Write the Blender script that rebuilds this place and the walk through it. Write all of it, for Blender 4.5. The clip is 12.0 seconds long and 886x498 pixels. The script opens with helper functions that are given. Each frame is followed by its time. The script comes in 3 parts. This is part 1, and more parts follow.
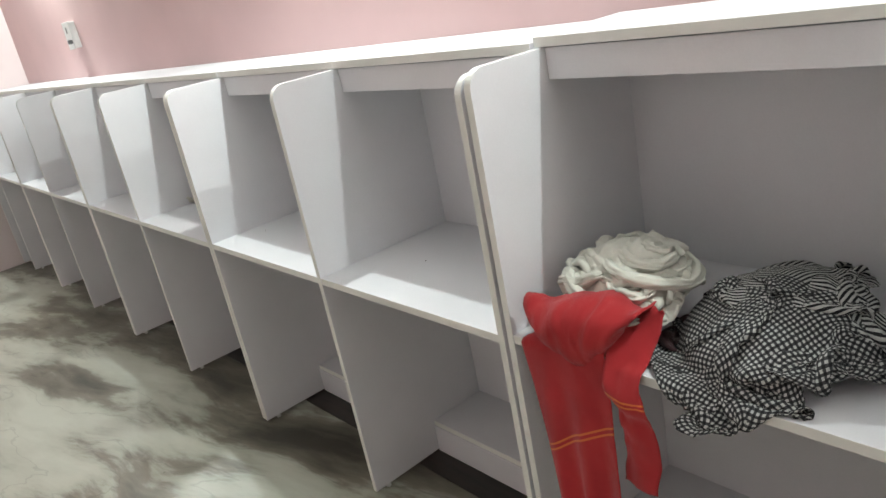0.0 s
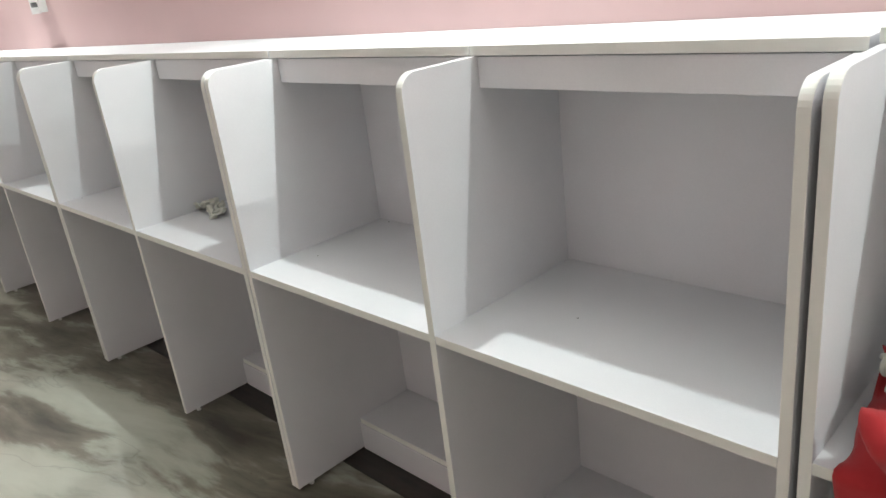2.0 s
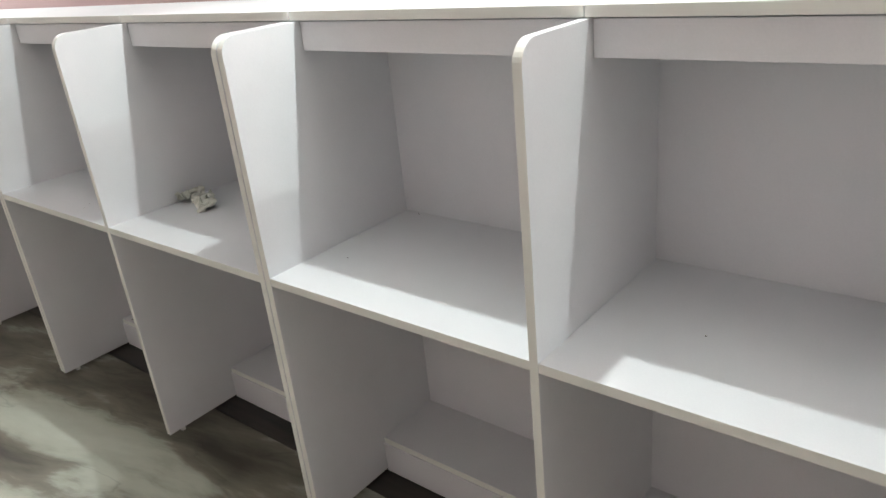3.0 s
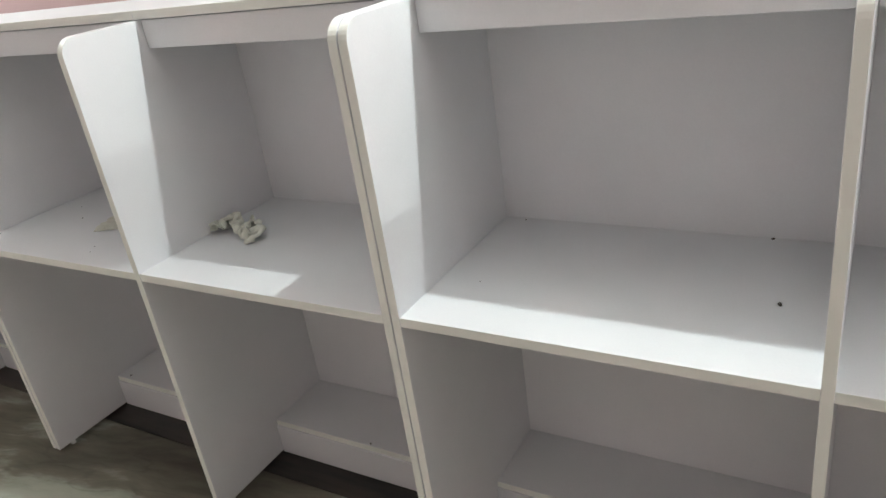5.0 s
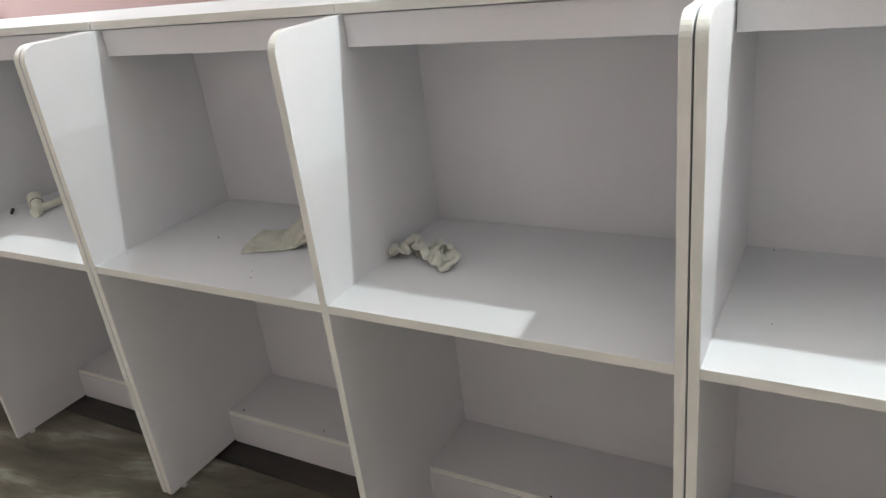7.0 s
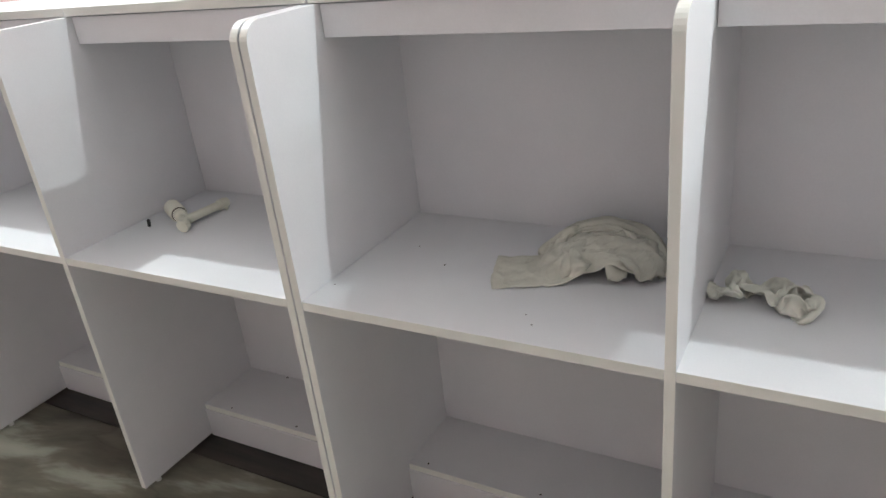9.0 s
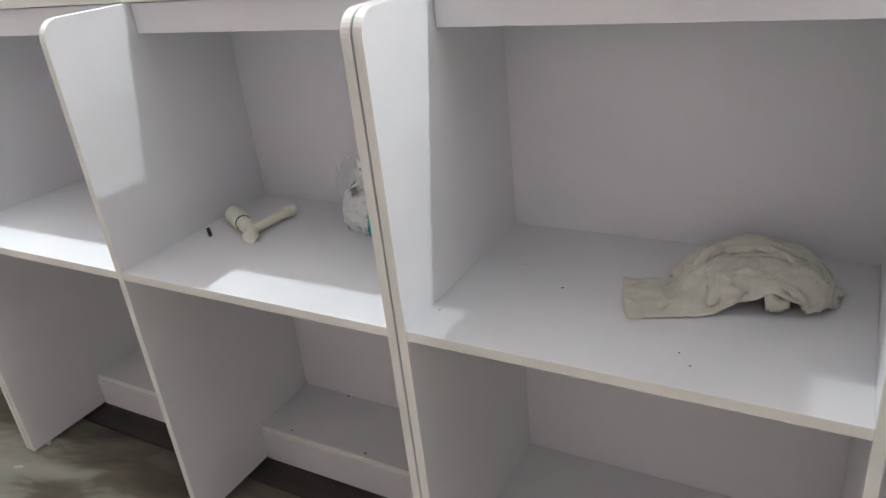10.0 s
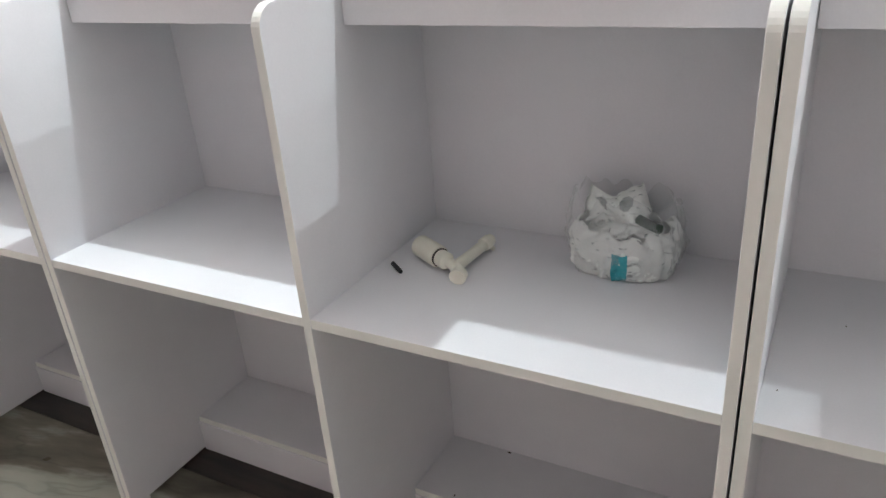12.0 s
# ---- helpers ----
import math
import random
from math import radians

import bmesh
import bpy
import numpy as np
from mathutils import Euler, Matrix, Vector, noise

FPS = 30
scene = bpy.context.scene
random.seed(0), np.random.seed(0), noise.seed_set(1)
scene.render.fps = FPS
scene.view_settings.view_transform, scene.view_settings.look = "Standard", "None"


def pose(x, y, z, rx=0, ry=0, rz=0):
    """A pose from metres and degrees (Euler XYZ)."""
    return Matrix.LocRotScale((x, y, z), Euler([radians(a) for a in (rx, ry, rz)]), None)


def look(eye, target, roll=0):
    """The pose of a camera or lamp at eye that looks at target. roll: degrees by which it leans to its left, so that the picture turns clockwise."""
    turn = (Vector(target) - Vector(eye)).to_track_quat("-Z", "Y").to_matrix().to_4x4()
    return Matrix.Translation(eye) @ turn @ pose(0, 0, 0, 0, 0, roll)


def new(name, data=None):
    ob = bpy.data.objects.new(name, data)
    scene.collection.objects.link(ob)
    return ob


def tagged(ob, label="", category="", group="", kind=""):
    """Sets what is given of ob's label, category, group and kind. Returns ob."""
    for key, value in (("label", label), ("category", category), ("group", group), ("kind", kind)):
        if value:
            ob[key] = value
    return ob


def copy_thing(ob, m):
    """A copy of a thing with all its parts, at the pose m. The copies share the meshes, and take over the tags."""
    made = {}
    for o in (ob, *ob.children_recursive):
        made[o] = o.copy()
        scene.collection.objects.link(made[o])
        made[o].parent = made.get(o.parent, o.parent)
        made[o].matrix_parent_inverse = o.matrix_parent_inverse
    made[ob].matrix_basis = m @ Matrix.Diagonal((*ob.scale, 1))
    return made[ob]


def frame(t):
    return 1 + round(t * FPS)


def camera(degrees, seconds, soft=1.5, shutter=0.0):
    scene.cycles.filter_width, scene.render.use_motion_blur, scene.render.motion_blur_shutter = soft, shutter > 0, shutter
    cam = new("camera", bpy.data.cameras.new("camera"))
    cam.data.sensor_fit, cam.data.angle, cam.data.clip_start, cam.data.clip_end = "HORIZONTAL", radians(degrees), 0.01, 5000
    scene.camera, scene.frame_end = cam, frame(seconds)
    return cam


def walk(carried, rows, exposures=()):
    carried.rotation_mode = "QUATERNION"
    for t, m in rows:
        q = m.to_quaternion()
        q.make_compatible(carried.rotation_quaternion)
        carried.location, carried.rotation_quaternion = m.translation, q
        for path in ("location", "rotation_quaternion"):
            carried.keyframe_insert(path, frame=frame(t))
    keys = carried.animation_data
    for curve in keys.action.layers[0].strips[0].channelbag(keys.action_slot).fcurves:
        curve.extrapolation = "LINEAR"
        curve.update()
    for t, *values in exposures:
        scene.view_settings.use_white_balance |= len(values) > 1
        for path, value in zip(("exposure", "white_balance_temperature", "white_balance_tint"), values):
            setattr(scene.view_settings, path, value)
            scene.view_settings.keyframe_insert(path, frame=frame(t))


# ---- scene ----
cam = camera(62.0, 12.0)
PATH = [
    (0, (0.944, -0.916, 1.461), (-0.541, 0.242, 0.786), -11.4),
    (0.5, (0.733, -0.94, 1.444), (-0.674, 0.306, 0.76), -9.0),
    (1, (0.541, -0.997, 1.452), (-0.777, 0.322, 0.729), -8.5),
    (1.5, (0.408, -0.962, 1.443), (-0.923, 0.344, 0.721), -8.9),
    (2, (0.221, -0.918, 1.461), (-1.137, 0.369, 0.755), -7.1),
    (2.5, (0.018, -0.895, 1.44), (-1.264, 0.446, 0.693), -7.2),
    (2.7, (-0.087, -0.903, 1.445), (-1.318, 0.471, 0.672), -6.3),
    (4.3, (-0.506, -0.887, 1.431), (-1.634, 0.523, 0.571), -7.5),
    (4.5, (-0.578, -0.884, 1.423), (-1.667, 0.552, 0.556), -8.3),
    (5, (-0.793, -0.951, 1.424), (-1.777, 0.578, 0.591), -8.7),
    (5.5, (-0.905, -0.984, 1.414), (-1.893, 0.517, 0.535), -7.1),
    (6, (-1.072, -0.951, 1.414), (-2.007, 0.578, 0.526), -8.9),
    (6.5, (-1.228, -0.984, 1.433), (-2.083, 0.629, 0.616), -8.1),
    (7, (-1.345, -1.013, 1.43), (-2.297, 0.551, 0.626), -7.3),
    (7.2, (-1.392, -0.999, 1.42), (-2.362, 0.536, 0.583), -7.1),
    (8.8, (-1.995, -0.98, 1.427), (-2.898, 0.601, 0.599), -7.3),
    (9, (-2.059, -0.969, 1.424), (-2.995, 0.592, 0.596), -6.6),
    (9.5, (-2.245, -0.894, 1.428), (-3.213, 0.66, 0.624), -7.7),
    (10, (-2.339, -0.898, 1.42), (-3.28, 0.647, 0.566), -6.5),
    (10.5, (-2.511, -0.95, 1.423), (-3.331, 0.655, 0.556), -7.5),
    (11, (-2.62, -0.979, 1.406), (-3.402, 0.608, 0.475), -6.3),
    (11.5, (-2.783, -0.911, 1.407), (-3.647, 0.657, 0.517), -7.2),
    (12, (-2.94, -0.873, 1.411), (-3.834, 0.699, 0.555), -4.5),
]
walk(cam, [(t, look(eye, target, roll)) for t, eye, target, roll in PATH], exposures=[(0, -0.10, 6550, 9.5), (2.5, -0.12, 6550, 9.5), (5, -0.08, 6550, 9.5), (7, -0.08, 6500, 10), (9.5, 0.05, 6350, 12), (12, 0.05, 6300, 12.5)])

# ---- room numbers (metres) ----
WALL_Y = 0.500          # face of the wall behind the carrels
END_X = -5.560          # face of the end wall
FAR_X = 3.000           # wall behind the walker
OPP_Y = -2.600          # opposite wall
CEIL_Z = 2.750
DESK_Z = 0.750
CELL = 0.700            # clear width of one seat
T = 0.018               # board thickness
UNIT = 2 * CELL + 3 * T # one double carrel
BULBS = (1.25, -1.03, -4.21)
BULB_Z, BULB_Y = 2.34, 0.400

# ---- world, lamps, exposure ----
world = bpy.data.worlds.new("world")
scene.world = world
world.use_nodes = True
world.node_tree.nodes["Background"].inputs["Color"].default_value = (0.02, 0.02, 0.022, 1)
world.node_tree.nodes["Background"].inputs["Strength"].default_value = 0.2
LAMP_W = 64.0


def lamp(x, y, z, power):
    data = bpy.data.lights.new("bulb_light", "POINT")
    data.energy, data.shadow_soft_size, data.color = power, 0.016, (0.88, 1.0, 0.97)
    ob = new("bulb_light", data)
    ob.location = (x, y, z)
    return ob


for bx in BULBS:
    lamp(bx, BULB_Y, BULB_Z, LAMP_W)


# ---- materials ----
def material(name, colour, rough=0.5, metal=0.0):
    m = bpy.data.materials.new(name)
    m.use_nodes = True
    b = m.node_tree.nodes["Principled BSDF"]
    b.inputs["Base Color"].default_value = (*colour, 1)
    b.inputs["Roughness"].default_value = rough
    b.inputs["Metallic"].default_value = metal
    return m, m.node_tree.nodes, m.node_tree.links, b


def textured(name, dark, light, scale, rough=0.5, bump=0.05, fine=400.0, detail=5.0, stretch=(1, 1, 1), spread=0.12, coord="Object"):
    """Two colours mixed by a broad noise, gloss varied by it, and a fine bump."""
    m, n, l, b = material(name, light, rough)
    tc = n.new("ShaderNodeTexCoord")
    mp = n.new("ShaderNodeMapping")
    mp.inputs["Scale"].default_value = stretch
    l.new(tc.outputs[coord], mp.inputs["Vector"])
    a = n.new("ShaderNodeTexNoise")
    a.inputs["Scale"].default_value, a.inputs["Detail"].default_value = scale, detail
    l.new(mp.outputs[0], a.inputs["Vector"])
    ramp = n.new("ShaderNodeValToRGB")
    ramp.color_ramp.elements[0].position, ramp.color_ramp.elements[1].position = 0.32, 0.68
    ramp.color_ramp.elements[0].color, ramp.color_ramp.elements[1].color = (*dark, 1), (*light, 1)
    l.new(a.outputs["Fac"], ramp.inputs["Fac"])
    l.new(ramp.outputs[0], b.inputs["Base Color"])
    mr = n.new("ShaderNodeMapRange")
    mr.inputs["To Min"].default_value, mr.inputs["To Max"].default_value = rough - spread, rough + spread
    l.new(a.outputs["Fac"], mr.inputs["Value"])
    l.new(mr.outputs[0], b.inputs["Roughness"])
    f = n.new("ShaderNodeTexNoise")
    f.inputs["Scale"].default_value, f.inputs["Detail"].default_value = fine, 3
    l.new(mp.outputs[0], f.inputs["Vector"])
    bp = n.new("ShaderNodeBump")
    bp.inputs["Strength"].default_value, bp.inputs["Distance"].default_value = bump, 0.002
    l.new(f.outputs["Fac"], bp.inputs["Height"])
    l.new(bp.outputs[0], b.inputs["Normal"])
    return m


def laminate_material():
    """White laminate with a faint linen emboss, dust and scuffs."""
    m, n, l, b = material("white_laminate", (0.78, 0.775, 0.80), 0.42)
    tc = n.new("ShaderNodeTexCoord")
    broad = n.new("ShaderNodeTexNoise")
    broad.inputs["Scale"].default_value, broad.inputs["Detail"].default_value = 3.5, 6
    l.new(tc.outputs["Object"], broad.inputs["Vector"])
    grain = n.new("ShaderNodeTexNoise")
    grain.inputs["Scale"].default_value, grain.inputs["Detail"].default_value = 260, 2
    l.new(tc.outputs["Object"], grain.inputs["Vector"])
    mix = n.new("ShaderNodeMath")
    mix.operation = "MULTIPLY_ADD"
    mix.inputs[1].default_value = 0.35
    l.new(grain.outputs["Fac"], mix.inputs[0])
    l.new(broad.outputs["Fac"], mix.inputs[2])
    ramp = n.new("ShaderNodeValToRGB")
    ramp.color_ramp.elements[0].position, ramp.color_ramp.elements[1].position = 0.40, 0.85
    ramp.color_ramp.elements[0].color, ramp.color_ramp.elements[1].color = (0.735, 0.73, 0.755, 1), (0.80, 0.795, 0.82, 1)
    l.new(mix.outputs[0], ramp.inputs["Fac"])
    l.new(ramp.outputs[0], b.inputs["Base Color"])
    rr = n.new("ShaderNodeMapRange")
    rr.inputs["To Min"].default_value, rr.inputs["To Max"].default_value = 0.36, 0.55
    l.new(broad.outputs["Fac"], rr.inputs["Value"])
    l.new(rr.outputs[0], b.inputs["Roughness"])
    wx = n.new("ShaderNodeTexWave")
    wx.bands_direction, wx.inputs["Scale"].default_value, wx.inputs["Distortion"].default_value = "X", 180, 2.0
    wy = n.new("ShaderNodeTexWave")
    wy.bands_direction, wy.inputs["Scale"].default_value, wy.inputs["Distortion"].default_value = "Z", 180, 2.0
    add = n.new("ShaderNodeMath")
    for w, i in ((wx, 0), (wy, 1)):
        l.new(tc.outputs["Object"], w.inputs["Vector"])
        l.new(w.outputs["Fac"], add.inputs[i])
    bp = n.new("ShaderNodeBump")
    bp.inputs["Strength"].default_value, bp.inputs["Distance"].default_value = 0.06, 0.001
    l.new(add.outputs[0], bp.inputs["Height"])
    l.new(bp.outputs[0], b.inputs["Normal"])
    return m


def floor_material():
    """Polished stone-look tile: long brown and grey-green streaks that run nearly along the row. The carrels' shade is
    painted into its colour.
    """
    m, n, l, b = material("streaked_stone_tile_painted_shade", (0.3, 0.28, 0.23), 0.22)
    tc = n.new("ShaderNodeTexCoord")
    mp = n.new("ShaderNodeMapping")
    mp.inputs["Rotation"].default_value = (0, 0, radians(-11))
    l.new(tc.outputs["Object"], mp.inputs["Vector"])
    warp = n.new("ShaderNodeTexNoise")
    warp.inputs["Scale"].default_value, warp.inputs["Detail"].default_value = 1.7, 3
    l.new(mp.outputs[0], warp.inputs["Vector"])
    push = n.new("ShaderNodeVectorMath")
    push.operation = "SCALE"
    push.inputs["Scale"].default_value = 0.17
    l.new(warp.outputs["Color"], push.inputs[0])
    moved = n.new("ShaderNodeVectorMath")
    l.new(mp.outputs[0], moved.inputs[0])
    l.new(push.outputs[0], moved.inputs[1])
    long = n.new("ShaderNodeMapping")
    long.inputs["Scale"].default_value = (0.95, 4.0, 1)
    l.new(moved.outputs[0], long.inputs["Vector"])
    a = n.new("ShaderNodeTexNoise")
    a.inputs["Scale"].default_value, a.inputs["Detail"].default_value, a.inputs["Roughness"].default_value = 1.0, 7, 0.56
    l.new(long.outputs[0], a.inputs["Vector"])
    # Painted shade of the carrels: browner towards the desks, paler out in the aisle.
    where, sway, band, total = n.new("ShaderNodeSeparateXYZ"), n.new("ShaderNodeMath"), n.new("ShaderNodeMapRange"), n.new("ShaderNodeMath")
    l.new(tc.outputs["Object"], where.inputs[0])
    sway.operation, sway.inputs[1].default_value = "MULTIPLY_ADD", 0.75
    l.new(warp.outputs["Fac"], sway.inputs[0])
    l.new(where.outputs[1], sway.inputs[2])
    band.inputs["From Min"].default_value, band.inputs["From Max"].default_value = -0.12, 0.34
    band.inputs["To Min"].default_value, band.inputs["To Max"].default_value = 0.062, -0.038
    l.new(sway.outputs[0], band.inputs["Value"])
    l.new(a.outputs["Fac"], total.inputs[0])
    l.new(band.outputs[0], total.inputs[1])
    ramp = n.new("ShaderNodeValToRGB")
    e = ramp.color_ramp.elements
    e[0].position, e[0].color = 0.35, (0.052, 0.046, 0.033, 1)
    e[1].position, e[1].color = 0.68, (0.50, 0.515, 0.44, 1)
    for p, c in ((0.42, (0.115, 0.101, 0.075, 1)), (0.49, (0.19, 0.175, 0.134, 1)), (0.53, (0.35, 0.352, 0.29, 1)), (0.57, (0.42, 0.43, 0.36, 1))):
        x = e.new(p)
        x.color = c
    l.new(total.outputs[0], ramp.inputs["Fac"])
    vein = n.new("ShaderNodeTexNoise")
    vein.inputs["Scale"].default_value, vein.inputs["Detail"].default_value = 1.1, 4
    l.new(long.outputs[0], vein.inputs["Vector"])
    dist = n.new("ShaderNodeMath")
    dist.operation = "SUBTRACT"
    dist.inputs[1].default_value = 0.5
    l.new(vein.outputs["Fac"], dist.inputs[0])
    ab = n.new("ShaderNodeMath")
    ab.operation = "ABSOLUTE"
    l.new(dist.outputs[0], ab.inputs[0])
    line = n.new("ShaderNodeMapRange")
    line.inputs["From Max"].default_value, line.inputs["To Min"].default_value, line.inputs["To Max"].default_value = 0.010, 0.80, 1.0
    l.new(ab.outputs[0], line.inputs["Value"])
    mul = n.new("ShaderNodeMix")
    mul.data_type, mul.blend_type = "RGBA", "MULTIPLY"
    mul.inputs["Factor"].default_value = 1.0
    l.new(ramp.outputs[0], mul.inputs["A"])
    l.new(line.outputs[0], mul.inputs["B"])
    l.new(mul.outputs["Result"], b.inputs["Base Color"])
    dust = n.new("ShaderNodeTexNoise")
    dust.inputs["Scale"].default_value, dust.inputs["Detail"].default_value = 9, 6
    l.new(tc.outputs["Object"], dust.inputs["Vector"])
    rr = n.new("ShaderNodeMapRange")
    rr.inputs["To Min"].default_value, rr.inputs["To Max"].default_value = 0.20, 0.48
    l.new(dust.outputs["Fac"], rr.inputs["Value"])
    l.new(rr.outputs[0], b.inputs["Roughness"])
    bp = n.new("ShaderNodeBump")
    bp.inputs["Strength"].default_value, bp.inputs["Distance"].default_value = 0.05, 0.002
    l.new(a.outputs["Fac"], bp.inputs["Height"])
    l.new(bp.outputs[0], b.inputs["Normal"])
    return m


def weave_bump(n, l, b, source, scale=700, strength=0.25, crease=24.0, depth=0.55):
    wx, wy, add, bp = n.new("ShaderNodeTexWave"), n.new("ShaderNodeTexWave"), n.new("ShaderNodeMath"), n.new("ShaderNodeBump")
    wx.bands_direction, wy.bands_direction = "X", "Y"
    for w, i in ((wx, 0), (wy, 1)):
        w.inputs["Scale"].default_value, w.inputs["Distortion"].default_value = scale, 1.0
        l.new(source, w.inputs["Vector"])
        l.new(w.outputs["Fac"], add.inputs[i])
    bp.inputs["Strength"].default_value, bp.inputs["Distance"].default_value = strength, 0.0006
    l.new(add.outputs[0], bp.inputs["Height"])
    bend, sc, mv, v, cr = n.new("ShaderNodeTexNoise"), n.new("ShaderNodeVectorMath"), n.new("ShaderNodeVectorMath"), n.new("ShaderNodeTexVoronoi"), n.new("ShaderNodeBump")
    bend.inputs["Scale"].default_value = 18
    sc.operation, sc.inputs["Scale"].default_value = "SCALE", 0.05
    l.new(source, bend.inputs["Vector"])
    l.new(bend.outputs["Color"], sc.inputs[0])
    l.new(source, mv.inputs[0])
    l.new(sc.outputs[0], mv.inputs[1])
    v.feature, v.inputs["Scale"].default_value = "F1", crease
    l.new(mv.outputs[0], v.inputs["Vector"])
    cr.inputs["Strength"].default_value, cr.inputs["Distance"].default_value = depth, 0.012
    l.new(v.outputs["Distance"], cr.inputs["Height"])
    l.new(cr.outputs[0], bp.inputs["Normal"])
    l.new(bp.outputs[0], b.inputs["Normal"])


def cloth_material(name, dark, light, scale=14.0, bands=(), crease=24.0, depth=0.55):
    """Woven cotton; bands are (from, to, colour) along the cloth's own length in metres."""
    m, n, l, b = material(name, light, 0.9)
    b.inputs["Sheen Weight"].default_value = 0.15
    uv = n.new("ShaderNodeTexCoord")
    a = n.new("ShaderNodeTexNoise")
    a.inputs["Scale"].default_value, a.inputs["Detail"].default_value = scale, 6
    l.new(uv.outputs["UV"], a.inputs["Vector"])
    ramp = n.new("ShaderNodeValToRGB")
    ramp.color_ramp.elements[0].position, ramp.color_ramp.elements[1].position = 0.3, 0.7
    ramp.color_ramp.elements[0].color, ramp.color_ramp.elements[1].color = (*dark, 1), (*light, 1)
    l.new(a.outputs["Fac"], ramp.inputs["Fac"])
    out = ramp.outputs[0]
    if bands:
        sep = n.new("ShaderNodeSeparateXYZ")
        l.new(uv.outputs["UV"], sep.inputs[0])
        for lo, hi, colour in bands:
            g, s, p, mix = n.new("ShaderNodeMath"), n.new("ShaderNodeMath"), n.new("ShaderNodeMath"), n.new("ShaderNodeMix")
            g.operation, g.inputs[1].default_value = "GREATER_THAN", lo
            s.operation, s.inputs[1].default_value = "LESS_THAN", hi
            p.operation = "MULTIPLY"
            l.new(sep.outputs[1], g.inputs[0])
            l.new(sep.outputs[1], s.inputs[0])
            l.new(g.outputs[0], p.inputs[0])
            l.new(s.outputs[0], p.inputs[1])
            mix.data_type = "RGBA"
            mix.inputs["B"].default_value = (*colour, 1)
            l.new(p.outputs[0], mix.inputs["Factor"])
            l.new(out, mix.inputs["A"])
            out = mix.outputs["Result"]
    l.new(out, b.inputs["Base Color"])
    weave_bump(n, l, b, uv.outputs["UV"], crease=crease, depth=depth)
    return m


def gingham_material():
    """Black and white checked cotton; the end of the cloth is striped."""
    m, n, l, b = material("black_white_check_cotton", (0.5, 0.5, 0.5), 0.9)
    uv = n.new("ShaderNodeTexCoord")
    sep = n.new("ShaderNodeSeparateXYZ")
    l.new(uv.outputs["UV"], sep.inputs[0])

    def stripe(source, pitch):
        s, f, g = n.new("ShaderNodeMath"), n.new("ShaderNodeMath"), n.new("ShaderNodeMath")
        s.operation, s.inputs[1].default_value = "DIVIDE", pitch
        f.operation = "FRACT"
        g.operation, g.inputs[1].default_value = "GREATER_THAN", 0.5
        l.new(source, s.inputs[0])
        l.new(s.outputs[0], f.inputs[0])
        l.new(f.outputs[0], g.inputs[0])
        return g.outputs[0]

    warp, weft = stripe(sep.outputs[0], 0.0090), stripe(sep.outputs[1], 0.0090)
    total = n.new("ShaderNodeMath")
    l.new(warp, total.inputs[0])
    l.new(weft, total.inputs[1])
    half = n.new("ShaderNodeMath")
    half.operation, half.inputs[1].default_value = "MULTIPLY", 0.5
    l.new(total.outputs[0], half.inputs[0])
    fine = stripe(sep.outputs[0], 0.0086)
    zone = n.new("ShaderNodeMath")
    zone.operation, zone.inputs[1].default_value = "GREATER_THAN", 0.52
    l.new(sep.outputs[1], zone.inputs[0])
    pick = n.new("ShaderNodeMix")
    l.new(zone.outputs[0], pick.inputs["Factor"])
    l.new(half.outputs[0], pick.inputs["A"])
    l.new(fine, pick.inputs["B"])
    ramp = n.new("ShaderNodeValToRGB")
    e = ramp.color_ramp.elements
    e[0].position, e[0].color = 0.0, (0.010, 0.010, 0.012, 1)
    e[1].position, e[1].color = 1.0, (0.50, 0.50, 0.48, 1)
    x = e.new(0.5)
    x.color = (0.052, 0.052, 0.055, 1)
    l.new(pick.outputs["Result"], ramp.inputs["Fac"])
    l.new(ramp.outputs[0], b.inputs["Base Color"])
    weave_bump(n, l, b, uv.outputs["UV"])
    return m


def wrapper_material():
    """White printed wrapping film: a teal band and grey printing blotches."""
    m, n, l, b = material("printed_white_film", (0.75, 0.76, 0.74), 0.3)
    uv = n.new("ShaderNodeTexCoord")
    mp = n.new("ShaderNodeMapping")
    mp.inputs["Scale"].default_value = (45, 110, 1)
    l.new(uv.outputs["UV"], mp.inputs["Vector"])
    v = n.new("ShaderNodeTexNoise")
    v.inputs["Scale"].default_value, v.inputs["Detail"].default_value = 1.0, 1.5
    l.new(mp.outputs[0], v.inputs["Vector"])
    ramp = n.new("ShaderNodeValToRGB")
    e = ramp.color_ramp.elements
    e[0].position, e[0].color = 0.30, (0.30, 0.33, 0.32, 1)
    e[1].position, e[1].color = 0.38, (0.78, 0.80, 0.77, 1)
    l.new(v.outputs["Fac"], ramp.inputs["Fac"])
    l.new(ramp.outputs[0], b.inputs["Base Color"])
    return m


def film_material():
    """Clear, slightly milky polythene."""
    m, n, l, b = material("clear_polythene", (0.85, 0.87, 0.88), 0.12)
    out = n["Material Output"]
    clear, mix = n.new("ShaderNodeBsdfTransparent"), n.new("ShaderNodeMixShader")
    mix.inputs[0].default_value = 0.20
    l.new(clear.outputs[0], mix.inputs[1])
    l.new(b.outputs[0], mix.inputs[2])
    l.new(mix.outputs[0], out.inputs["Surface"])
    return m


